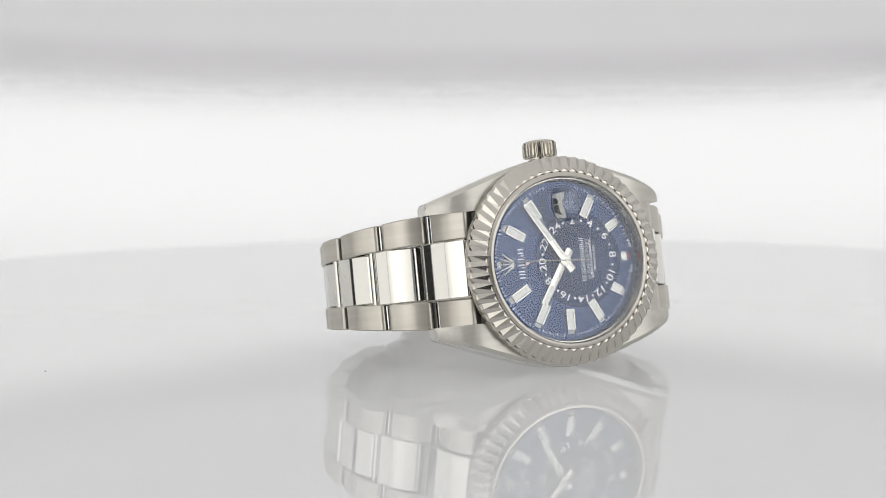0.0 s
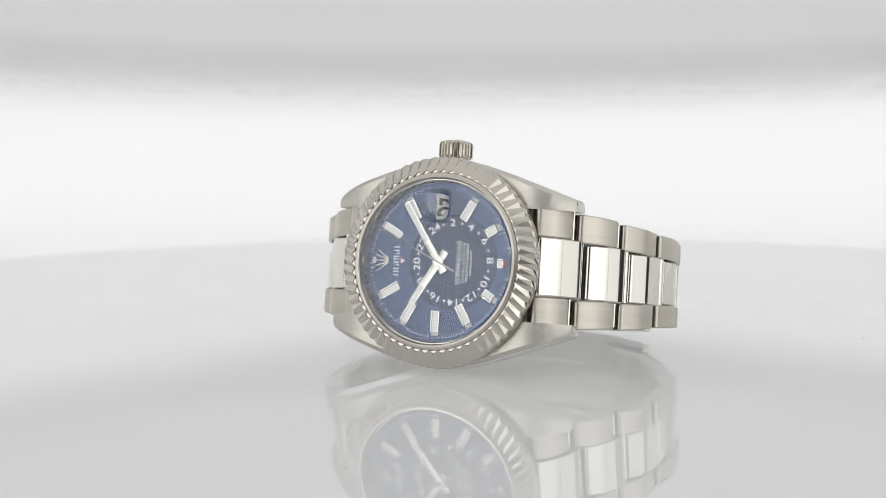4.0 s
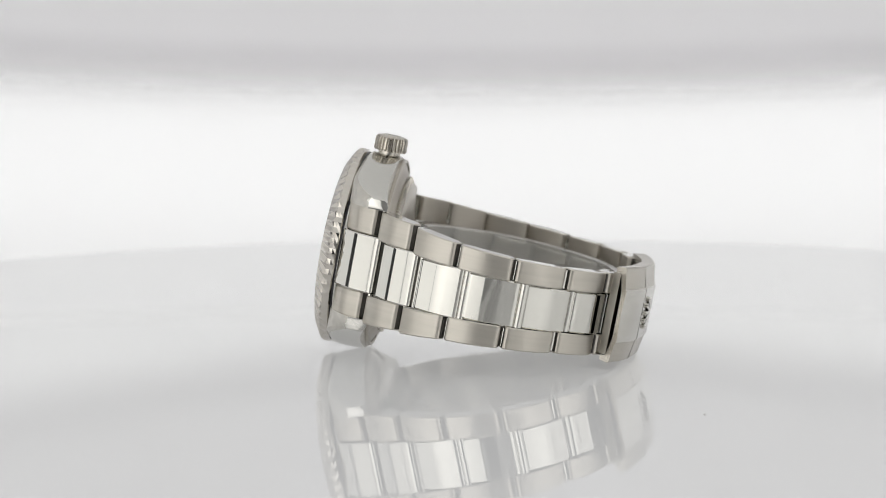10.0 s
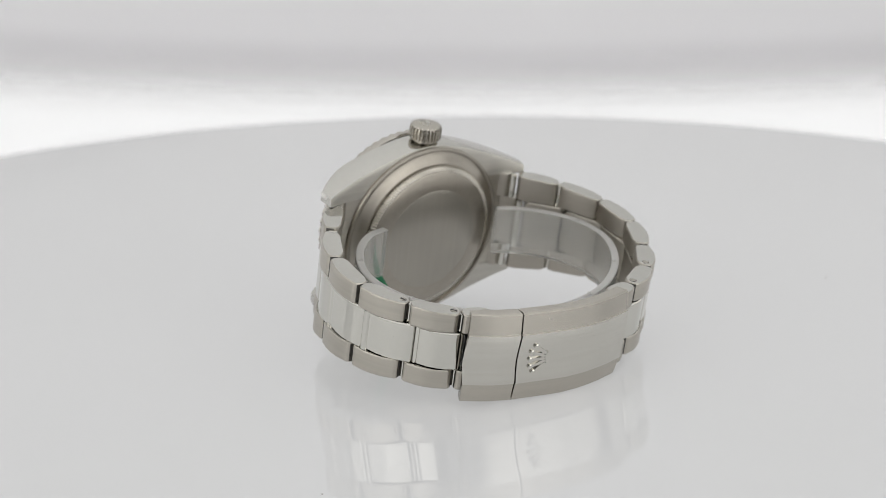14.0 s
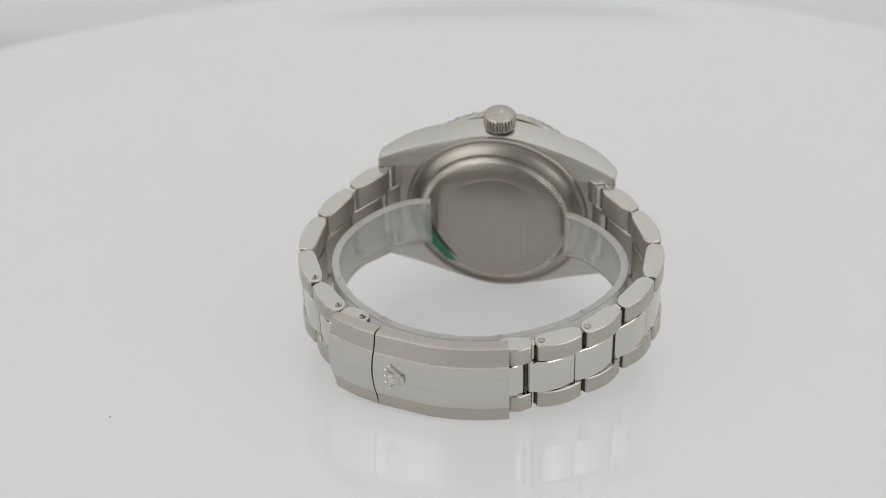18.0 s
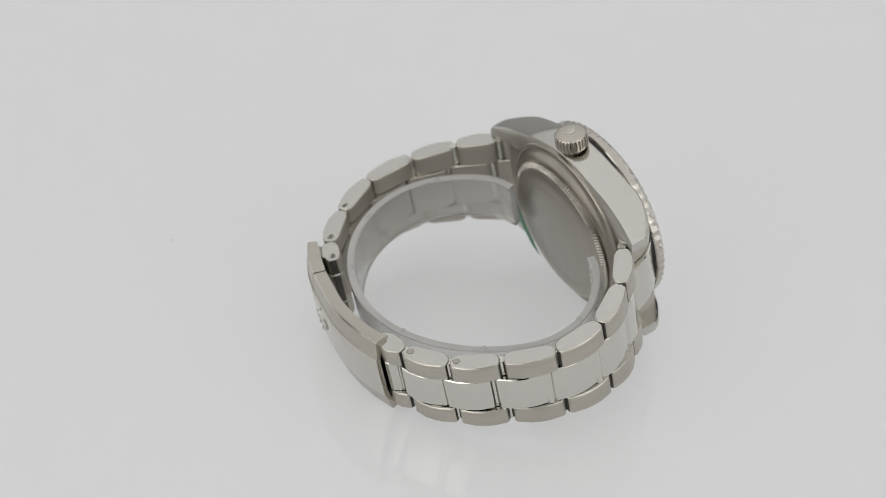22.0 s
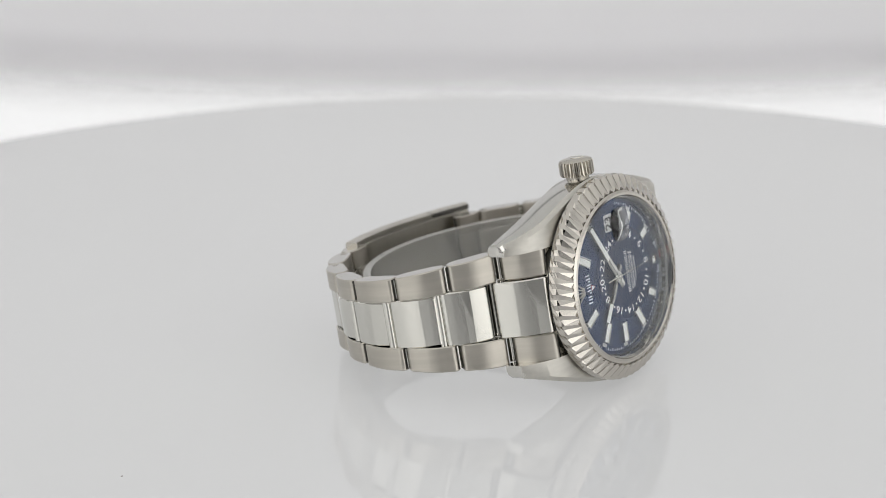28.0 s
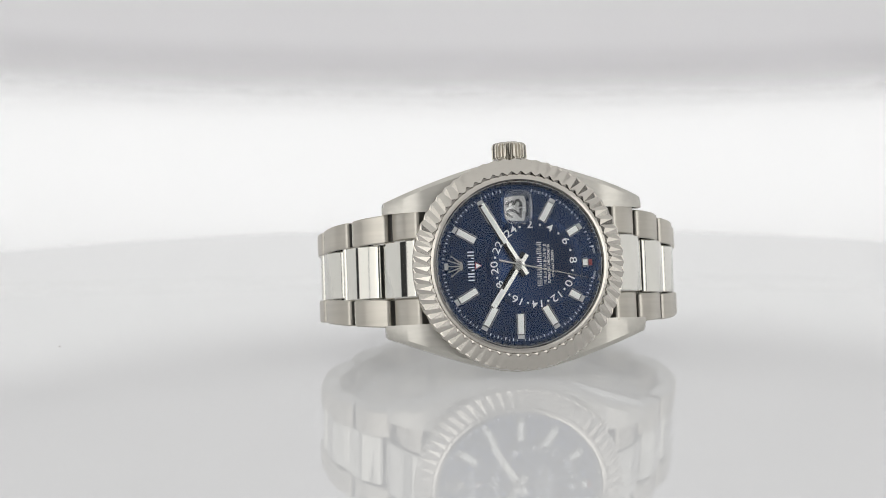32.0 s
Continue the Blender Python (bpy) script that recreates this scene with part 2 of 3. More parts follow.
# Unseen room; the side walls are dark to put dark stripes in polished steel.
slab("floor", (0, 0, -920), (4800, 4800, 40), FLOOR_PAINT, "pale grey painted studio floor")
slab("ceiling", (0, 0, 1620), (4800, 4800, 40), WALL_PAINT, "white painted studio ceiling")
slab("wall_north", (0, 2380, 350), (4800, 40, 2500), WALL_PAINT, "plain white painted studio wall")
slab("wall_south", (0, -2380, 350), (4800, 40, 2500), WALL_PAINT, "plain white painted studio wall")
slab("wall_east", (2380, 0, 350), (40, 4720, 2500), DARK_PAINT, "dark grey painted studio wall")
slab("wall_west", (-2380, 0, 350), (40, 4720, 2500), DARK_PAINT, "dark grey painted studio wall")

# pedestal under the disc
pedestal = tagged(new("pedestal"), "grey metal pedestal under a turning white disc", "pedestal")
pedestal.location = (0, 0, -0.9)
bm = bmesh.new()
lathe(bm, [(180, 0), (180, 14), (60, 24), (45, 40), (45, 800), (70, 830), (90, 840), (90, 880)], 64, "z")
part("column", bm, ALUMINIUM, pedestal, smooth=True)

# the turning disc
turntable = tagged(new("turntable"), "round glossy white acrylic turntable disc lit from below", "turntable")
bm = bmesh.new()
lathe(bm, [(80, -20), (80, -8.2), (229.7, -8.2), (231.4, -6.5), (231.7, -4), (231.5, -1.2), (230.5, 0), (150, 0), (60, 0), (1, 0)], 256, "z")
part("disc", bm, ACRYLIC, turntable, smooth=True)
for x, y, s in ((-94.9, 11.0, 0.22), (71.6, 45.0, 0.2)):
    bm = bmesh.new()
    bmesh.ops.create_icosphere(bm, subdivisions=1, radius=s)
    for v in bm.verts:
        v.co *= 0.8 + 0.4 * noise.random()
        v.co.z *= 0.5
    sp = part("dust_speck", bm, SPECK, turntable, "tiny dark speck of dust")
    sp.location = (x * MM, y * MM, s * 0.4 * MM)

# black flag added behind the camera, unseen, to darken reflections in dial and steel
flag = tagged(new("added_flag"), "added unseen black cloth flag on a stand, for dark reflections", "flag")
flag.location = (-0.04, -0.80, -0.9)
bm = bmesh.new()
box(bm, (0, 0, 1150), (255, 6, 360), 2)
part("cloth", bm, BLACK_CLOTH, flag)
bm = bmesh.new()
lathe(bm, [(9, 20), (9, 974)], 16, "z")
part("pole", bm, ALUMINIUM, flag, smooth=True)
bm = bmesh.new()
lathe(bm, [(150, 0), (150, 10), (20, 22)], 32, "z")
part("foot", bm, ALUMINIUM, flag, smooth=True)

# softboxes round the set
panel("front_softbox", 840, 820, SOFTBOX, SHELL, "white glowing softbox in a pale shell", look((-0.72, -0.84, 0.30), (0, 0, 0.05)), 220)
panel("front_softbox", 840, 820, SOFTBOX, SHELL, "white glowing softbox in a pale shell", look((0.72, -0.84, 0.30), (0, 0, 0.05)), 220)
panel("side_softbox", 660, 820, SIDEBOX, SHELL, "narrow white glowing softbox in a pale shell", look((-1.284, -0.417, 0.30), (0, 0, 0.05)), 200)
panel("side_softbox", 660, 820, SIDEBOX, SHELL, "narrow white glowing softbox in a pale shell", look((1.284, -0.417, 0.30), (0, 0, 0.05)), 200)
panel("luminous_ceiling", 4640, 4640, TOPBOX, SHELL, "large luminous white cloth ceiling in a frame", look((0, 0, 0.80), (0, 0.0, 0)), 60, rods=((-1500, -1500), (1500, -1500), (1500, 1500), (-1500, 1500)), rod=798)

# backlit backdrop on the far end of the swing arm, at heights that fit the camera's view: a luminous sheet and, nearer,
# a white cloth valance
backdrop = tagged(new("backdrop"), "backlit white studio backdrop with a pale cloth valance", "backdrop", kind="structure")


def arc_sheet(bm, r, z0, z1, left, right, thick, rows=12, steps=56):
    """A sheet bent round the middle, from left to right in degrees."""
    front, back = [], []
    for i in range(rows + 1):
        k = i / rows
        fr_, bk_ = [], []
        for j in range(steps + 1):
            a = radians(left + (right - left) * j / steps)
            z, rr = z0 + (z1 - z0) * k, r
            fr_.append((rr * math.sin(a), rr * math.cos(a), z))
            bk_.append(((rr + thick) * math.sin(a), (rr + thick) * math.cos(a), z))
        front.append(fr_)
        back.append(bk_)
    loop = front + back[::-1]
    vs = [[bm.verts.new(p) for p in row] for row in loop]
    n = len(vs)
    for i in range(n):
        a, b2 = vs[i], vs[(i + 1) % n]
        for j in range(steps):
            bm.faces.new((a[j], a[j + 1], b2[j + 1], b2[j]))
    bm.faces.new([row[0] for row in vs])
    bm.faces.new([row[-1] for row in vs])


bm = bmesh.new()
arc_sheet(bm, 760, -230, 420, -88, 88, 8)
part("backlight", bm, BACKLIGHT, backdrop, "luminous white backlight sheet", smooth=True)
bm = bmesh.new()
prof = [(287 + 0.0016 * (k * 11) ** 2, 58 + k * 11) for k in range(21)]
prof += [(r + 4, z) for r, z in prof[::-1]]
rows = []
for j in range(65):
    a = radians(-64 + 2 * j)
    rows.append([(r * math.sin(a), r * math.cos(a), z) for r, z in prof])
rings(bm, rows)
part("valance", bm, VALANCE, backdrop, "pale grey-white cloth valance whose hem fades out to imitate blur", smooth=True)


# ---- the watch ----
# its own axes: x towards six o'clock, y from the dial to the case back, z towards the crown
watch = tagged(new("wristwatch"), "steel wristwatch with blue dial and fluted bezel on its side", "wristwatch")
W_REST = Matrix(((0.99966, -0.01989, 0.01673, 0.00325), (0.01631, 0.98155, 0.19053, -0.03151), (-0.02004, -0.19020, 0.98154, 0.02300), (0, 0, 0, 1)))
W_REST = W_REST @ pose(-0.0004, 0, -0.0003, 0, -2.0, 0)
W_REST = Matrix.LocRotScale(W_REST.translation, W_REST.to_quaternion(), None)


# case middle with four lugs
def flank(a):
    """Half the case's width at a from its middle."""
    return 21.25 - 0.402 * (math.sqrt(a * a + 83.4) - 9.13)


def lug_top(a):
    return 1.8 + 0.050 * max(a - 16.8, 0) ** 2


def lug_back(a):
    return 9.3 + 0.0105 * max(a - 14, 0) ** 2


bm = bmesh.new()
xs = [0.0] + [k * 1.2 for k in range(1, 15)] + [17.4, 17.5] + [18 + k * 0.8 for k in range(11)] + [26.35, 26.7]
xs = [-x for x in xs[:0:-1]] + xs
for side in (1, -1):
    rows = []
    for x in xs:
        a = abs(x)
        tip = 0.2 if a > 26.5 else 0.0
        zo, zi = flank(a) - tip + (0.0 if side > 0 else 0.25), (0.0 if a < 17.45 else 11.3)
        yt, yb = lug_top(a) + tip, lug_back(a) - tip * 0.6
        rows.append([(x, yt, side * zi), (x, yt, side * (zo - 0.9)), (x, yt + 0.7, side * zo), (x, yb - 0.9, side * zo), (x, yb - 0.3, side * (zo - 0.35)), (x, yb, side * (zo - 1.2)), (x, yb, side * zi)])
    rings(bm, rows)
lathe(bm, [(20.6, 1.75), (20.6, 6.5), (17.0, 8.5)], 96)
case = part("case", bm, CASE_POLISH, watch, "polished steel case with satin lug tops", smooth=True)
case.data.materials.append(LUG_SATIN)
for p in case.data.polygons:
    if p.normal.y < -0.5 or p.normal.y > 0.8:
        p.material_index = 1

# case back: a bead, a hollowed ring, the milled ring, a sloping rim and a flat brushed disc
bm = bmesh.new()
lathe(bm, [(20.7, 8.6), (20.7, 9.75), (20.5, 10.05), (20.15, 10.15), (19.85, 10.05), (19.75, 9.8), (19.3, 9.9), (18.4, 10.35), (17.5, 11.1), (17.2, 11.15), (1, 11.15)], 160)
back = part("case_back", bm, CIRCULAR, watch, "turned steel case back with a milled edge", smooth=True)
bm = bmesh.new()
N = 150
rows = [[], [], [], []]
for k in range(N * 4):
    a = 2 * math.pi * k / (N * 4)
    cut = 0.0 if k % 4 < 2 else 0.45
    for row, (r, y, c) in zip(rows, ((17.2, 10.9, 1), (17.2, 11.75, 1), (16.1, 12.3, 0.5), (15.8, 12.35, 0))):
        row.append(((r - cut * c) * math.cos(a), y, (r - cut * c) * math.sin(a)))
rings(bm, rows)
part("milled_ring", bm, CROWN_STEEL, back)
bm = bmesh.new()
lathe(bm, [(15.8, 12.1), (15.8, 12.35), (15.6, 12.45), (12.0, 13.12), (11.85, 13.12), (11.8, 12.8)], 160)
part("back_rim", bm, CIRCULAR, back, "turned sloping rim", smooth=True)
bm = bmesh.new()
lathe(bm, [(11.85, 12.5), (11.85, 13.1), (11.7, 13.16), (1, 13.16)], 128)
part("back_disc", bm, SATIN, back, "brushed disc", smooth=True)

# fluted bezel
bm = bmesh.new()
N = 60
prof = ((20.4, 1.55, 0, 0), (21.1, 1.5, 0, 0), (21.35, 1.25, 0.0, 0), (21.45, 0.5, 0.2, 0), (21.4, -0.25, 0.3, 0.0), (21.0, -0.75, 0.3, 0.35), (17.95, -2.4, -0.7, 0.3), (18.1, -2.05, -0.4, 0.1), (18.0, -1.9, 0, 0), (17.9, -2.2, 0, 0), (17.4, -2.5, 0, 0), (16.95, -2.6, 0, 0), (16.72, -2.3, 0, 0), (16.72, 0.5, 0, 0))
rows = []
for r, y, cr_, cy in prof:
    row = []
    for k in range(N * 2):
        a = 2 * math.pi * k / (N * 2)
        c = k % 2
        row.append(((r - cr_ * c) * math.cos(a), y + cy * c, (r - cr_ * c) * math.sin(a)))
    rows.append(row)
rings(bm, rows, True, False)
part("bezel", bm, FLUTED, watch, "fluted white metal bezel")

# dark ring that paints the shade of the gap between bezel and case
bm = bmesh.new()
lathe(bm, [(20.3, 1.4), (20.8, 1.4), (20.8, 1.9), (20.3, 1.9)], 96, caps=False)
part("bezel_gap_shade", bm, DARK, watch, "dark ring for the shaded gap under the bezel", smooth=True)

# inner flange between dial and glass
bm = bmesh.new()
lathe(bm, [(16.65, -1.6), (16.5, -1.6), (16.05, 0.35), (16.65, 0.35)], 128, caps=False)
flange = part("flange", bm, POLISHED, watch, smooth=True)
bm = bmesh.new()
for k in range(72):
    a = radians(5 * k + 2.5)
    box(bm, (16.22 * math.cos(a), -0.62, 16.22 * math.sin(a)), (0.08, 0.75, 0.55 + 0.25 * (k % 3)), 0.0, pose(0, 0, 0, 0, -5 * k - 2.5, 0) @ pose(0, 0, 0, 0, 0, 13))
tagged(part("flange_marks", bm, SHADE_AND_MARK, flange, "fine engraved marks"), kind="stuff")

# glass with a magnifier over the date
bm = bmesh.new()
lathe(bm, [(16.6, -1.3), (16.8, -1.5), (16.8, -2.3), (16.5, -2.6), (1, -2.6)], 96, caps=True)
glass = part("crystal", bm, SAPPHIRE, watch, "clear flat watch glass", smooth=True)
glass.visible_shadow = False
glass.data.materials.append(SAPPHIRE_UNDER)
for pf in glass.data.polygons:
    if pf.normal.y > 0.3:
        pf.material_index = 1
bm = bmesh.new()
rows = []
for k, y in ((1.0, -2.62), (1.0, -2.8), (0.99, -2.87), (0.95, -2.96), (0.85, -3.16), (0.7, -3.4), (0.52, -3.61), (0.34, -3.76), (0.17, -3.84), (0.02, -3.87)):
    rows.append([(2.95 * k * math.copysign(abs(math.cos(a)) ** 0.65, math.cos(a)), y, 11.3 + 3.45 * k * math.copysign(abs(math.sin(a)) ** 0.65, math.sin(a)))
                 for a in (2 * math.pi * j / 64 for j in range(64))])
rings(bm, rows)
lens = part("date_lens", bm, LENS, glass, "raised magnifying lens", smooth=True)
lens.visible_shadow = False

# dial
bm = bmesh.new()
lathe(bm, [(16.2, 1.2), (16.2, 0.3), (1, 0.3)], 128)
dial = part("dial", bm, DIAL, watch, "dark blue sunray dial", smooth=True)
bm = bmesh.new()
CX = 3.1
lathe(bm, [(9.7, 0.32), (9.7, 0.24), (9.45, 0.2), (6.75, 0.2), (6.6, 0.26), (1, 0.26)], 96, centre=(CX, 0))
part("hour_disc", bm, RING, dial, "darker blue off-centre hour disc", smooth=True)


def on_dial(bm, pts, y0, y1):
    """A prism over an outline of (x, z) on the dial."""
    rings(bm, [[(x, y0, z) for x, z in pts], [(x, y1, z) for x, z in pts]])


def rect(r0, r1, w, a):
    """Corners of a bar from radius r0 to r1; a: degrees clockwise from twelve."""
    c, s = -math.cos(radians(a)), math.sin(radians(a))
    return [(r * c - t * s, r * s + t * c) for r, t in ((r0, -w / 2), (r1, -w / 2), (r1, w / 2), (r0, w / 2))]


for h in (1, 2, 4, 5, 6, 7, 8, 9, 10, 11):
    r0 = {5: 11.7, 7: 11.7, 6: 12.9}.get(h, 9.9)
    bm = bmesh.new()
    for t in (-0.8, 0.8):
        c, s = -math.cos(radians(30 * h)), math.sin(radians(30 * h))
        on_dial(bm, [(x - t * s, z + t * c) for x, z in rect(r0, 14.1, 0.2, 30 * h)], 0.32, -0.28)
    on_dial(bm, rect(13.95, 14.1, 1.5, 30 * h), 0.32, -0.25)
    on_dial(bm, rect(r0, r0 + 0.12, 1.5, 30 * h), 0.32, -0.25)
    mk = part("hour_marker", bm, POLISHED, dial, "applied polished hour marker")
    bm = bmesh.new()
    on_dial(bm, rect(r0 + 0.12, 13.95, 1.15, 30 * h), 0.32, -0.2)
    part("lume_fill", bm, LUME, mk, "pale luminous filling")
for h in range(1, 13):
    if h == 3:
        continue
    bm = bmesh.new()
    on_dial(bm, rect(14.22, 14.95, 1.3, 30 * h), 0.31, 0.22 if h == 6 else 0.1)
    part("month_window", bm, RED if h == 6 else DATE_DISC, dial, "small red month window" if h == 6 else "small silver month window")
bm = bmesh.new()
for k in range(120):
    if k % 10 == 0 or 78 < k * 3 < 102 or 168 < k * 3 < 192:
        continue
    long = k % 2 == 0
    on_dial(bm, rect(14.85 if long else 15.1, 15.45, 0.17 if long else 0.12, k * 3), 0.31, 0.27)
tagged(part("minute_track", bm, WHITE_PRINT, dial, "white printed minute track"), kind="stuff")


def writing(text, size, up, right, name, parent, label="", mat=WHITE_PRINT, lift=0.24, spin=0.0, wide=1.0, bold=0.012):
    """Flat lettering on the dial: its middle `up` towards twelve and `right` towards three, turned clockwise by spin."""
    cu = bpy.data.curves.new(name, "FONT")
    cu.body, cu.size, cu.align_x, cu.align_y, cu.extrude, cu.offset = text, size * MM, "CENTER", "CENTER", 0.01 * MM, bold * size * MM
    tmp = bpy.data.objects.new(name, cu)
    scene.collection.objects.link(tmp)
    me = bpy.data.meshes.new_from_object(tmp.evaluated_get(bpy.context.evaluated_depsgraph_get()))
    bpy.data.objects.remove(tmp)
    me.materials.clear()
    me.materials.append(mat)
    for v in me.vertices:
        v.co.x *= wide
    ob = new(name, me)
    ob.parent = parent
    base = Matrix(((0, -1, 0), (0, 0, -1), (1, 0, 0))).to_4x4()
    ob.matrix_basis = Matrix.Translation((-up * MM, lift * MM, right * MM)) @ base @ pose(0, 0, 0, 0, 0, -spin)
    return tagged(ob, label)


def bars(name, parent, label, up, widths, height, mat=WHITE_PRINT, gap=0.18, lift=0.27):
    """A word drawn as plain bars, one for each letter."""
    bm = bmesh.new()
    total = sum(widths) + gap * (len(widths) - 1)
    z = -total / 2
    x0, x1 = -up - height / 2, -up + height / 2
    for k, w in enumerate(widths):
        for a, b2, c, d in ((x0, x1, z, z + w * 0.24), ((x0, x0 + height * 0.55)[k % 2], x1, z + w * 0.66, z + w * 0.88)):
            on_dial(bm, [(a, c), (b2, c), (b2, d), (a, d)], lift, lift - 0.05)
        z += w + gap
    return part(name, bm, mat, parent, label)


for k in range(12):
    n = (2 * k + 2)
    ang = 90 + 30 * k - 4.0
    up, right = -CX + 7.95 * math.cos(radians(ang)), 7.95 * math.sin(radians(ang))
    writing(str(n), 2.1, up, right, "hour_numeral", dial, "white printed hour numeral", lift=0.18, spin=ang, wide=1.3, bold=0.004)
    bm = bmesh.new()
    a2 = radians(ang + 15)
    lathe(bm, [(0.24, 0.2), (0.24, 0.16)], 12, centre=(CX - 7.95 * math.cos(a2), 7.95 * math.sin(a2)))
    part("hour_dot", bm, WHITE_PRINT, dial)
bars("maker_word", dial, "white printed maker's word as bars", 9.6, [1.1, 1.15, 1.0, 1.0, 1.1], 1.3)
bars("model_word", dial, "white printed model name as bars", -4.2, [0.65] * 3 + [0.4] + [0.66] * 7, 1.0, lift=0.24)
bars("model_line", dial, "small white printed line as bars", -5.35, [0.36] * 15, 0.62, lift=0.24)
writing("SUPERLATIVE CHRONOMETER", 0.72, -6.15, 0, "dial_text", dial, "small white printed words", wide=0.8)
writing("OFFICIALLY CERTIFIED", 0.66, -6.95, 0, "dial_text", dial, "small white printed words", wide=0.8)
writing("SWISS", 0.62, -15.3, -2.6, "dial_text", dial, "small white printed word", lift=0.27, spin=190)
writing("MADE", 0.62, -15.3, 2.6, "dial_text", dial, "small white printed word", lift=0.27, spin=170)


def emblem_shape(bm, cx, cz, s, y0, y1, dirx, fat=1.0):
    """Five tapering prongs with round tips on a curved foot. dirx: the way the prongs point, along x."""
    for k in range(5):
        a = radians(-38 + 19 * k)
        L = 1.9 * s * (1 if k in (0, 4) else 1.12)
        bx, bz = cx - dirx * 0.5 * s, cz + 0.32 * s * (k - 2)
        tx, tz = bx + dirx * L * math.cos(a), bz + L * math.sin(a)
        nx, nz = -(tz - bz) / L * 0.19 * s * fat, (tx - bx) / L * 0.19 * s * fat
        on_dial(bm, [(bx + nx, bz + nz), (tx + nx * 0.5, tz + nz * 0.5), (tx - nx * 0.5, tz - nz * 0.5), (bx - nx, bz - nz)], y0, y1)
        lathe(bm, [(0.24 * s * fat, y0), (0.24 * s * fat, y1), (0.1 * s * fat, y1 + (y1 - y0) * 0.4)], 12, centre=(tx, tz))
    on_dial(bm, [(cx - dirx * (0.75 + 0.28 * math.sin(a)) * s, cz + 0.85 * s * math.cos(a)) for a in (2 * math.pi * j / 16 for j in range(16))], y0, y1)


bm = bmesh.new()
emblem_shape(bm, -12.4, 0, 1.1, 0.3, 0.0, -1, 0.72)
part("dial_emblem", bm, BRUSHED, dial, "applied polished emblem")
bm = bmesh.new()
on_dial(bm, [(-8.75, -0.75), (-8.75, 0.75), (-7.35, 0)], 0.31, 0.27)
tri = part("pointer_mark", bm, RED, dial, "white triangle with red edge")
bm = bmesh.new()
on_dial(bm, [(-8.6, -0.52), (-8.6, 0.52), (-7.6, 0)], 0.28, 0.25)
part("pointer_fill", bm, WHITE_PRINT, tri)
bm = bmesh.new()
w0, w1 = 1.35, 1.8
rows = [[(w0 * sx + dx, y, 11.4 + (w1 + dz) * sz) for sx, sz in ((1, 1), (-1, 1), (-1, -1), (1, -1))] for dx, dz, y in ((0, 0, 0.25), (0, 0, 0.33))]
rings(bm, [[(x, y, z) for x, y, z in row] for row in rows])
dw = part("date_window", bm, DATE_DISC, dial, "silver date window")
writing("23", 2.85, 0, 11.4, "date_numerals", dw, "black printed date numerals", mat=DARK, lift=0.22, wide=1.05, bold=0.02)


# the three pointers, built towards twelve and turned about the dial's middle
def hand(name, length, tail, w0, w1, y, lume, label, mat=POLISHED):
    """A straight baton hand with a ridge and a short tail."""
    bm = bmesh.new()
    for sgn in (1, -1):
        pts = [(tail, 0), (tail, sgn * w0 / 2), (-length, sgn * w1 / 2), (-length, 0)]
        lo = [bm.verts.new((x, y + 0.12, z)) for x, z in pts]
        hi = [bm.verts.new((x, y - (0.1 if z == 0 else 0.0), z)) for x, z in pts]
        bm.faces.new(hi)
        bm.faces.new(lo)
        for i in range(3):
            bm.faces.new((lo[i], lo[i + 1], hi[i + 1], hi[i]))
        bm.faces.new((lo[3], lo[0], hi[0], hi[3]))
    lathe(bm, [(w0 * 0.75, y + 0.12), (w0 * 0.75, y - 0.08), (w0 * 0.45, y - 0.16)], 24)
    ob = part(name, bm, mat, watch, label)
    if lume:
        bm = bmesh.new()
        l0, l1, lw = lume
        on_dial(bm, [(-l0, -lw / 2), (-l1, -lw / 2), (-l1, lw / 2), (-l0, lw / 2)], y, y - 0.13)
        part("lume_fill", bm, LUME, ob, "pale luminous filling")
    return ob


hour_hand = hand("hour_hand", 10.3, 2.6, 1.6, 1.4, -0.15, (6.0, 10.0, 1.0), "polished baton hour hand")
minute_hand = hand("minute_hand", 14.2, 2.6, 1.55, 1.2, -0.5, (5.0, 13.8, 0.85), "polished baton minute hand")
second_hand = hand("second_hand", 14.6, 4.2, 0.34, 0.14, -0.85, None, "thin polished seconds hand")

# winding crown
bm = bmesh.new()
N = 26
rows = []
for r, z, c in ((2.4, 20.4, 0), (2.4, 21.75, 0), (3.35, 21.8, 0.2), (3.6, 22.15, 0.5), (3.6, 24.4, 0.5), (3.45, 24.8, 0.2), (3.15, 25.1, 0), (2.2, 25.35, 0), (0.3, 25.4, 0)):
    row = []
    for k in range(N * 4):
        a = 2 * math.pi * k / (N * 4)
        cut = c if k % 4 in (2, 3) else 0
        row.append((-0.3 + (r - cut) * math.cos(a), 6.0 + (r - cut) * math.sin(a), z))
    rows.append(row)
rings(bm, rows)
crown = part("winding_crown", bm, CROWN_STEEL, watch, "knurled steel winding crown", smooth=True)
bm = bmesh.new()
emblem_shape(bm, 0, 0, 0.85, 0.1, -0.1, 1)
ce = part("crown_emblem", bm, POLISHED, crown, "small raised emblem")
ce.matrix_basis = Matrix.Translation((-0.0003, 0.006, 0.0254)) @ pose(0, 0, 0, -90, 0, 0)

# ---- bracelet ----
SIX = [(19.8, 1.5), (25.5, 9.4), (31.6, 18.0), (36.0, 27.5), (36.8, 38.7), (32.0, 48.6), (24.9, 56.4), (18.4, 59.0)]
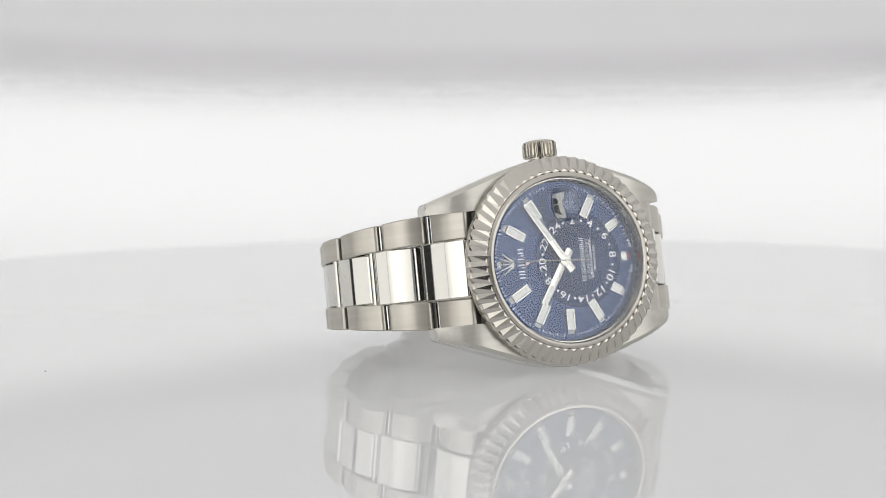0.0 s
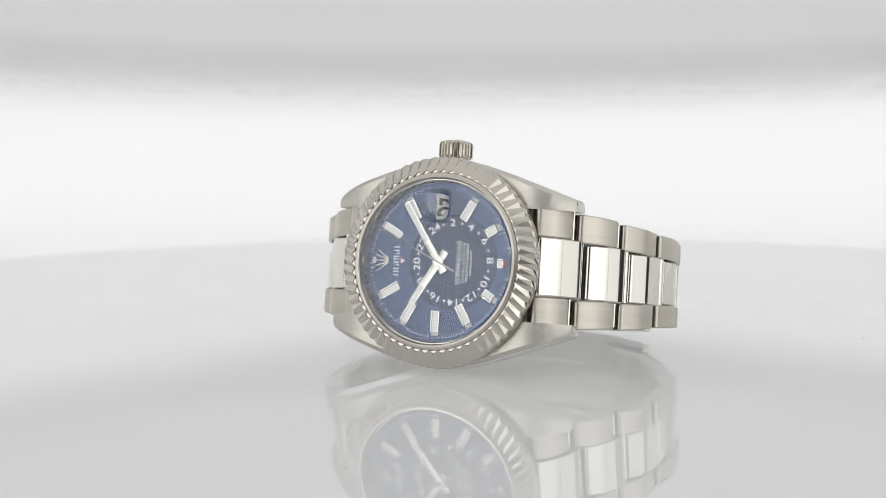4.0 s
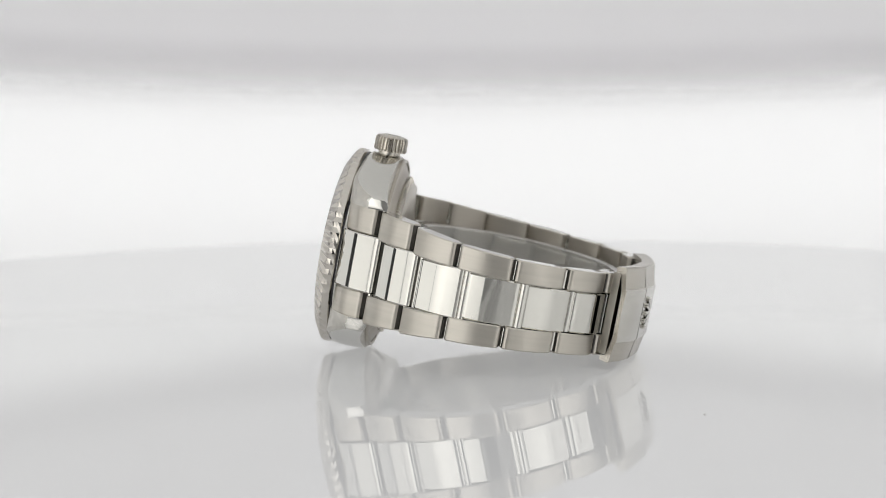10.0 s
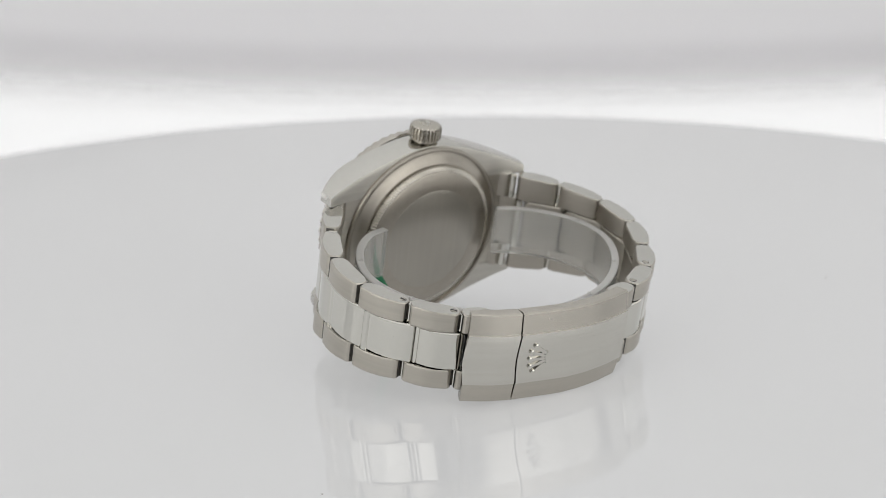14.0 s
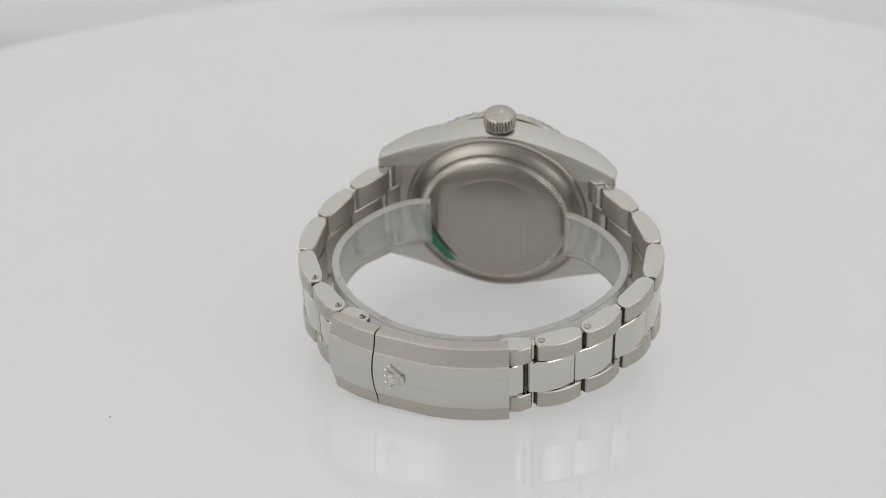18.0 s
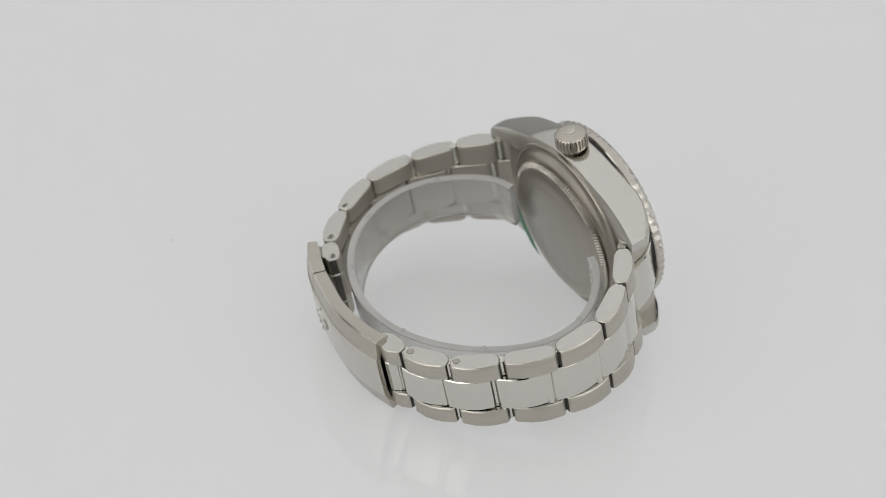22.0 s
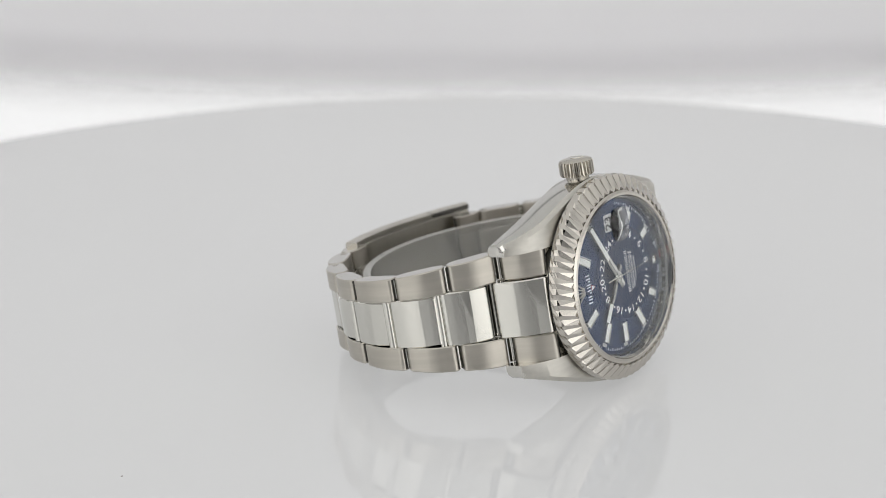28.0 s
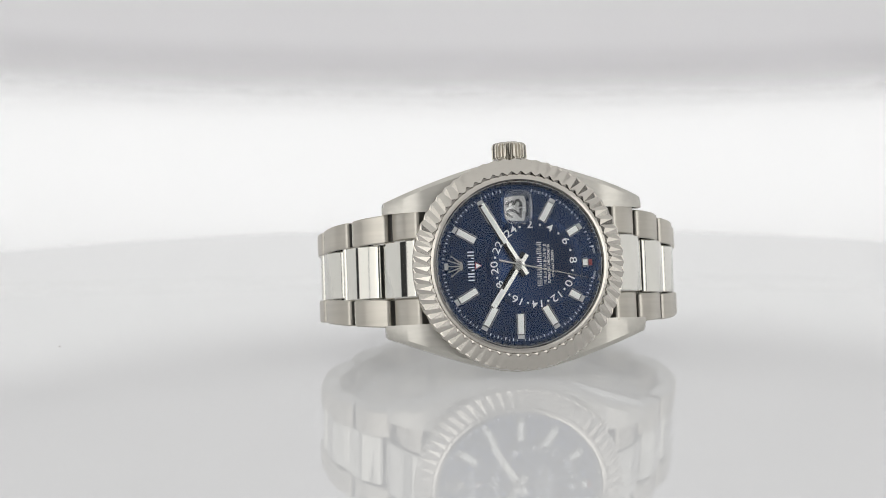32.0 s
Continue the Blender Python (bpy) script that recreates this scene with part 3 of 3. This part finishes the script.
TWELVE = [(-19.8, 1.5), (-24.8, 10.4), (-32.3, 17.6), (-37.1, 27.1), (-36.9, 37.8), (-31.5, 47.5), (-24.9, 56.0), (-15.9, 61.7), (-8.5, 64.3)]
HALF = [12.0, 11.7, 10.9, 9.7, 9.0, 8.6, 8.5, 8.5, 8.5]


def swell(pts, by):
    """Moves each joint outwards, away from the ring's middle line."""
    out = []
    for i, (x, y) in enumerate(pts):
        a, b2 = Vector(pts[max(i - 1, 0)]), Vector(pts[min(i + 1, len(pts) - 1)])
        d = (b2 - a).normalized()
        n = Vector((d.y, -d.x)) * (1 if pts[0][0] > 0 else -1)
        out.append((x + n.x * by[i], y + n.y * by[i]))
    return out


SIX = swell(SIX, (0, 0.6, 1.3, 1.8, 1.9, 1.8, 1.5, 1.2))
TWELVE = swell(TWELVE, (0, 0.6, 1.3, 1.8, 1.9, 1.9, 1.8, 1.3, 0.2))


def along(pts, s):
    """The point at link number s (a fraction lies between two joints)."""
    k = min(max(int(s), 0), len(pts) - 2)
    f = s - k
    return (pts[k][0] + (pts[k + 1][0] - pts[k][0]) * f, pts[k][1] + (pts[k + 1][1] - pts[k][1]) * f)


def bar(bm, p, q, z0, z1, thick, gap=0.25, crown=0.22, round_=0.9, inner=0.8, taper=(0, 0), side=1):
    """A solid link from joint p to joint q with rounded ends and eased edges. side: 1 where outward lies left of p to q."""
    p, q = Vector(p), Vector(q)
    d = (q - p).normalized()
    n = Vector((d.y, -d.x)) * side
    L = (q - p).length
    a, b2 = gap, L - gap
    arc = [(round_ * (1 - math.cos(w)), round_ * (math.sin(w) - 1)) for w in (radians(v) for v in (0, 22, 45, 68, 90))]
    prof = [(a + inner * 1.3, -thick), (a + inner * 0.4, -thick + inner * 0.35), (a, -thick + inner)] + [(a + u, w) for u, w in arc] + [(L * 0.32, crown * 0.8), (L / 2, crown), (L * 0.68, crown * 0.8)]
    prof += [(b2 - u, w) for u, w in arc[::-1]] + [(b2, -thick + inner), (b2 - inner * 0.4, -thick + inner * 0.35), (b2 - inner * 1.3, -thick)]
    cx, cy = L / 2, -thick / 2
    rows = []
    e = 0.24
    sg = 1 if z1 > z0 else -1
    for z, k in ((z0, e), (z0 + sg * e, 0), (z1 - sg * e, 0), (z1, e)):
        row = []
        for s, h in prof:
            s2 = s + (k if s < cx else -k) * 0.7
            h2 = h - k * 0.7 if h > -thick / 2 else h + k * 0.7
            t = taper[0] if z in (z0, z0 + sg * e) else taper[1]
            pt = p + d * s2 + n * h2
            row.append((pt.x, pt.y, z + t * (s2 - cx) / L))
        rows.append(row)
    rings(bm, rows)


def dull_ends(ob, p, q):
    """Puts the shade of the gaps into a link's end faces as darker steel."""
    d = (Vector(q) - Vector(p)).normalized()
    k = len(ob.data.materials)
    ob.data.materials.append(SHADE_AND_MARK)
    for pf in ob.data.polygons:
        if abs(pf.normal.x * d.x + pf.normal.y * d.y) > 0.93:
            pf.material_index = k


def satin_inside(ob, p, q, side):
    """The side of a link that lies on the wrist is satin."""
    d = (Vector(q) - Vector(p)).normalized()
    n = Vector((d.y, -d.x)) * side
    k = len(ob.data.materials)
    ob.data.materials.append(INNER)
    for pf in ob.data.polygons:
        if pf.normal.x * n.x + pf.normal.y * n.y < -0.4:
            pf.material_index = k


def bracelet_side(pts, lean, side):
    """One half of the bracelet, from its end link to the link that runs into the clasp."""
    last = len(pts) - 2
    for k in range(len(pts) - 1):
        h0, h1 = HALF[k], HALF[k + 1]
        zc = lean * min((k + 0.2) / 2, 1)
        h, tp = (h0 + h1) / 2, h1 - h0
        off = 0.22 if 0 < k else 0.0
        c = h * 0.5
        end = k == 0
        name = "end_link" if end else "bracelet_link"
        p, q = along(pts, k), along(pts, k + 1)
        pc = along(pts, k + off) if not end else (p[0] + (0.7 if p[0] > 0 else -0.7), p[1] - 0.2)
        qc = along(pts, k + 1 + (0.22 if k < last else 0))
        bm = bmesh.new()
        bar(bm, pc, qc, zc - c + 0.12, zc + c - 0.12, 3.4, gap=0.46, crown=0.7, round_=0.95, inner=1.1, side=side)
        link = part(name, bm, POLISHED, watch, "polished steel centre link", smooth=True)
        satin_inside(link, pc, qc, side)
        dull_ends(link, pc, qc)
        for sg in (1, -1):
            bm = bmesh.new()
            bar(bm, p, q, zc + sg * c, zc + sg * h, 3.6, gap=0.58, crown=0.7, round_=1.0, inner=1.3, taper=(sg * tp * 0.5, sg * tp), side=side)
            outer = part("outer_link", bm, BRUSHED, link, "brushed steel outer link", smooth=True)
            outer.data.materials.append(CASE_POLISH)
            for pf in outer.data.polygons:
                if abs(pf.normal.z) > 0.9:
                    pf.material_index = 1
            satin_inside(outer, p, q, side)
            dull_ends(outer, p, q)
        # slotted screws on one half of the bracelet, plain pin ends on the other, in the links next to the clasp
        if k >= (4 if side > 0 else 5):
            dd = Vector((q[0] - p[0], q[1] - p[1])).normalized()
            nn = Vector((dd.y, -dd.x)) * side
            top = zc + h + tp * 0.4
            sx, sy = q[0] - dd.x * 1.9 - nn.x * 1.75, q[1] - dd.y * 1.9 - nn.y * 1.75
            bm = bmesh.new()
            lathe(bm, [(0.74, top - 0.5), (0.74, top + 0.02)], 20, "z", (sx, sy))
            part("pin_hole", bm, SHADE_AND_MARK, link, "dark rim round a pin")
            bm = bmesh.new()
            lathe(bm, [(0.64, top - 0.5), (0.64, top + 0.05), (0.56, top + 0.08)], 20, "z", (sx, sy))
            part("pin_end", bm, BRUSHED, link)
            if side > 0:
                # The slot is a flat dark bar, painting the shade of its depth.
                bm = bmesh.new()
                box(bm, (sx, sy, top + 0.09), (1.2, 0.32, 0.06), 0.0, pose(0, 0, 0, 0, 0, 25 + 20 * k))
                part("screw_slot", bm, DARK, link, "dark screw slot")
        # hinge tube in the joint behind this link
        if k < last:
            d = Vector((q[0] - p[0], q[1] - p[1])).normalized()
            n = Vector((d.y, -d.x)) * side
            for off2, z0, z1 in ((0.0, c + 0.1, h1 - 0.4), (0.0, -h1 + 0.4, -c - 0.1), (2.3, -c + 0.3, c - 0.3)):
                bm = bmesh.new()
                cx, cy = q[0] - n.x * 2.2 + d.x * off2, q[1] - n.y * 2.2 + d.y * off2
                lathe(bm, [(0.9, zc + z0), (0.9, zc + z1)], 16, "z", (cx, cy))
                part("hinge_tube", bm, POLISHED, link, smooth=True)


bracelet_side(SIX, -0.8, 1)
bracelet_side(TWELVE, 0.0, -1)

# blocks that close the case between its lugs, with the slots of the spring bars
for sx in (1, -1):
    bm = bmesh.new()
    rings(bm, [[(sx * x, y, z) for x, y in ((17.0, 3.2), (20.0, 3.4), (24.0, 9.0), (23.2, 9.5), (17.0, 9.5))] for z in (-11.2, 11.2)])
    seat = part("end_piece", bm, BRUSHED, case, "satin steel filling between the lugs")
    for sz in (1, -1):
        # Thin dark plate in place of the slot's shaded depth.
        bm = bmesh.new()
        box(bm, (sx * 22.7, 9.5, sz * 10.3), (0.8, 0.12, 1.7), 0.03)
        part("spring_bar_slot", bm, DARK, seat, "dark slot")

# folding clasp
ARC = [(26.2, 60.3), (21.3, 62.9), (15.9, 64.6), (10.5, 65.6), (5.0, 66.6), (-0.5, 66.7), (-6.0, 66.1), (-11.4, 64.9)]


def clasp_piece(bm, s0, s1, wave=(0.0, 0.0), n=10):
    """A stretch of the clasp's shell: brushed flanks bevelled to a raised middle, thick side walls."""
    rows = []
    for i in range(n + 1):
        s = s0 + (s1 - s0) * i / n
        x, y = along(ARC, s)
        x1, y1 = along(ARC, max(s - 0.5, 0))
        x3, y3 = along(ARC, min(s + 0.5, len(ARC) - 1))
        d = Vector((x3 - x1, y3 - y1)).normalized()
        nn = Vector((-d.y, d.x)) * -1
        if nn.y < 0:
            nn = -nn
        row = []
        deep = 2.0 + 0.7 * min(s / 0.8, 1.0)
        for h, z in ((-deep, -9.6), (-0.2, -9.9), (0.15, -9.6), (0.85, -5.6), (1.1, -5.45), (1.2, -4.9), (1.24, -2.5), (1.25, 0.0), (1.24, 2.5), (1.2, 4.9), (1.1, 5.45), (0.85, 5.6), (0.15, 9.6), (-0.2, 9.9), (-deep, 9.6), (-deep, 8.6), (-0.9, 8.5), (0.0, 5.2), (0.2, 4.0), (0.2, -4.0), (0.0, -5.2), (-0.9, -8.5), (-deep, -8.6)):
            w = (wave[0] if i == 0 else wave[1] if i == n else 0.0) * math.cos(math.pi * min(abs(z) / 7.5, 1.0))
            row.append((x + nn.x * h + d.x * w, y + nn.y * h + d.y * w, z - 0.35))
        rows.append(row)
    rings(bm, rows)


bm = bmesh.new()
clasp_piece(bm, 1.955, 7.0, (-0.3, 0.0), n=14)
clasp = part("clasp", bm, BRUSHED_LONG, watch, "brushed steel folding clasp cover", smooth=True)


def satin_middle(ob, inside):
    """Gives the raised middle of the clasp its finer finish."""
    ob.data.materials.append(CLASP_MID)
    for pf in ob.data.polygons:
        if abs(pf.center.z / MM + 0.35) < 5.4 and pf.normal.y > 0.5:
            pf.material_index = 1
    ob.data.materials.append(inside)
    for i, pf in enumerate(ob.data.polygons):
        if i % 23 > 13 and i < len(ob.data.polygons) - 2:
            pf.material_index = 2


satin_middle(clasp, SATIN)
bm = bmesh.new()
clasp_piece(bm, 0.0, 1.90, (-0.4, -0.3), n=5)
# The flap's inside is painted dark as the shade of the clasp's opening.
satin_middle(part("clasp_flap", bm, BRUSHED_LONG, clasp, "brushed steel clasp flap", smooth=True), SHADE_AND_MARK)
bm = bmesh.new()
emblem_shape(bm, 0, 0, 1.6, 0.25, -0.2, -1, 1.4)
em = part("clasp_emblem", bm, CLASP_MID, clasp, "raised polished emblem", smooth=True)
em.matrix_basis = Matrix.Translation((0.0114, 0.06695, -0.0003)) @ pose(0, 0, 0, 0, 0, 168)
bm = bmesh.new()
rows = []
for i in range(29):
    x, y = along(ARC, 0.15 + 6.75 * i / 28)
    x1, y1 = along(ARC, max(6.75 * i / 28 - 0.35, 0))
    x3, y3 = along(ARC, min(6.75 * i / 28 + 0.65, 7.0))
    n = Vector((y1 - y3, x3 - x1)).normalized()
    n = n if n.y > 0 else -n
    rows.append([(x + n.x * h, y + n.y * h, z - 0.35) for h, z in ((-1.05, -8.3), (-1.05, 8.3), (-1.25, 8.45), (-2.5, 8.45), (-2.75, 8.2), (-2.75, -8.2), (-2.5, -8.45), (-1.25, -8.45))])
rings(bm, rows)
part("fold_blade", bm, SATIN, clasp, "satin steel folding blade", smooth=True)

# clear plastic sleeve inside the bracelet, and a green film on the case back
sleeve = tagged(new("plastic_sleeve"), "clear curved plastic sleeve inside a steel bracelet", "sleeve")
CURVE = [(14.2, 14.6), (18.5, 15.6), (22.8, 18.6), (26.6, 23.0), (29.6, 28.5), (30.8, 34.5), (29.8, 41.0), (26.4, 47.5), (20.8, 53.0), (13.0, 57.2), (4.0, 59.2), (-5.0, 58.6), (-13.5, 55.6),
         (-21.0, 50.6), (-27.0, 44.0), (-30.6, 37.0), (-31.0, 30.0), (-28.6, 24.0), (-24.6, 19.4), (-20.4, 16.4), (-16.6, 14.9)]
bm = bmesh.new()
rows = []
pts = []
last = len(CURVE) - 1
for i in range(last * 4 + 1):
    k = min(i // 4, last - 1)
    f = i / 4 - k
    c = [Vector(CURVE[min(max(k + j, 0), last)]) for j in (-1, 0, 1, 2)]
    v = c[1] + 0.5 * f * (c[2] - c[0] + f * (2 * c[0] - 5 * c[1] + 4 * c[2] - c[3] + f * (3 * (c[1] - c[2]) + c[3] - c[0])))
    pts.append((v.x, v.y))
for i, (x, y) in enumerate(pts):
    a, b2 = Vector(pts[max(i - 1, 0)]), Vector(pts[min(i + 1, len(pts) - 1)])
    d = (b2 - a).normalized()
    n = Vector((-d.y, d.x))
    zz = 5.6
    rows.append([(x + n.x * h, y + n.y * h, z + 0.2) for h, z in ((-0.85, -zz), (-0.85, zz - 0.2), (-0.7, zz), (0.7, zz), (0.85, zz - 0.2), (0.85, -zz))])
rings(bm, rows)
band = part("band", bm, PLASTIC, sleeve, smooth=True)
band.data.materials.append(FROSTED)
for pf in band.data.polygons:
    if pf.normal.z > 0.4:
        pf.material_index = 1
for s in (3.5, 6.5, 8.6, 11.4, 13.5, 16.4):
    x, y = along(CURVE, s)
    bm = bmesh.new()
    lathe(bm, [(0.62, 5.7), (0.62, 5.86), (0.5, 5.9)], 20, "z", (x, y))
    part("round_mark", bm, PLASTIC, sleeve, "small round mould mark")
bm = bmesh.new()
rings(bm, [[(16.6, y, 3.0), (15.4, y, -1.0), (13.6, y, -5.2), (8.8, y, -12.4), (11.6, y, -11.2), (14.6, y, -7.4), (16.2, y, -3.4)] for y in (13.2, 13.28)])
part("green_film", bm, GREEN, watch, "dark green leftover protective film")


def motions():
    """The disc, the watch and its sleeve turn; the pointers run; the backdrop swings with the arm."""
    times = [k * 1.0 for k in range(32)] + [31.81, 32.0]
    walk(turntable, [(t, pose(0, 0, 0, 0, 0, turn(t))) for t in times])
    walk(watch, [(t, pose(0, 0, 0, 0, 0, turn(t)) @ W_REST) for t in times])
    walk(sleeve, [(t, pose(0, 0, 0, 0, 0, turn(t)) @ W_REST) for t in times])
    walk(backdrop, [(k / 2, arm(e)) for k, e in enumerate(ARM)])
    clock = [0, 8, 16, 24, 31.81, 32]
    walk(second_hand, [(t, pose(0, 0, 0, 0, 6 * (min(t, 31.81) + 0.3), 0)) for t in clock])
    walk(minute_hand, [(t, pose(0, 0, 0, 0, 56.5 + 0.1 * t, 0)) for t in clock])
    walk(hour_hand, [(t, pose(0, 0, 0, 0, -57.0 + t / 120, 0)) for t in clock])


motions()
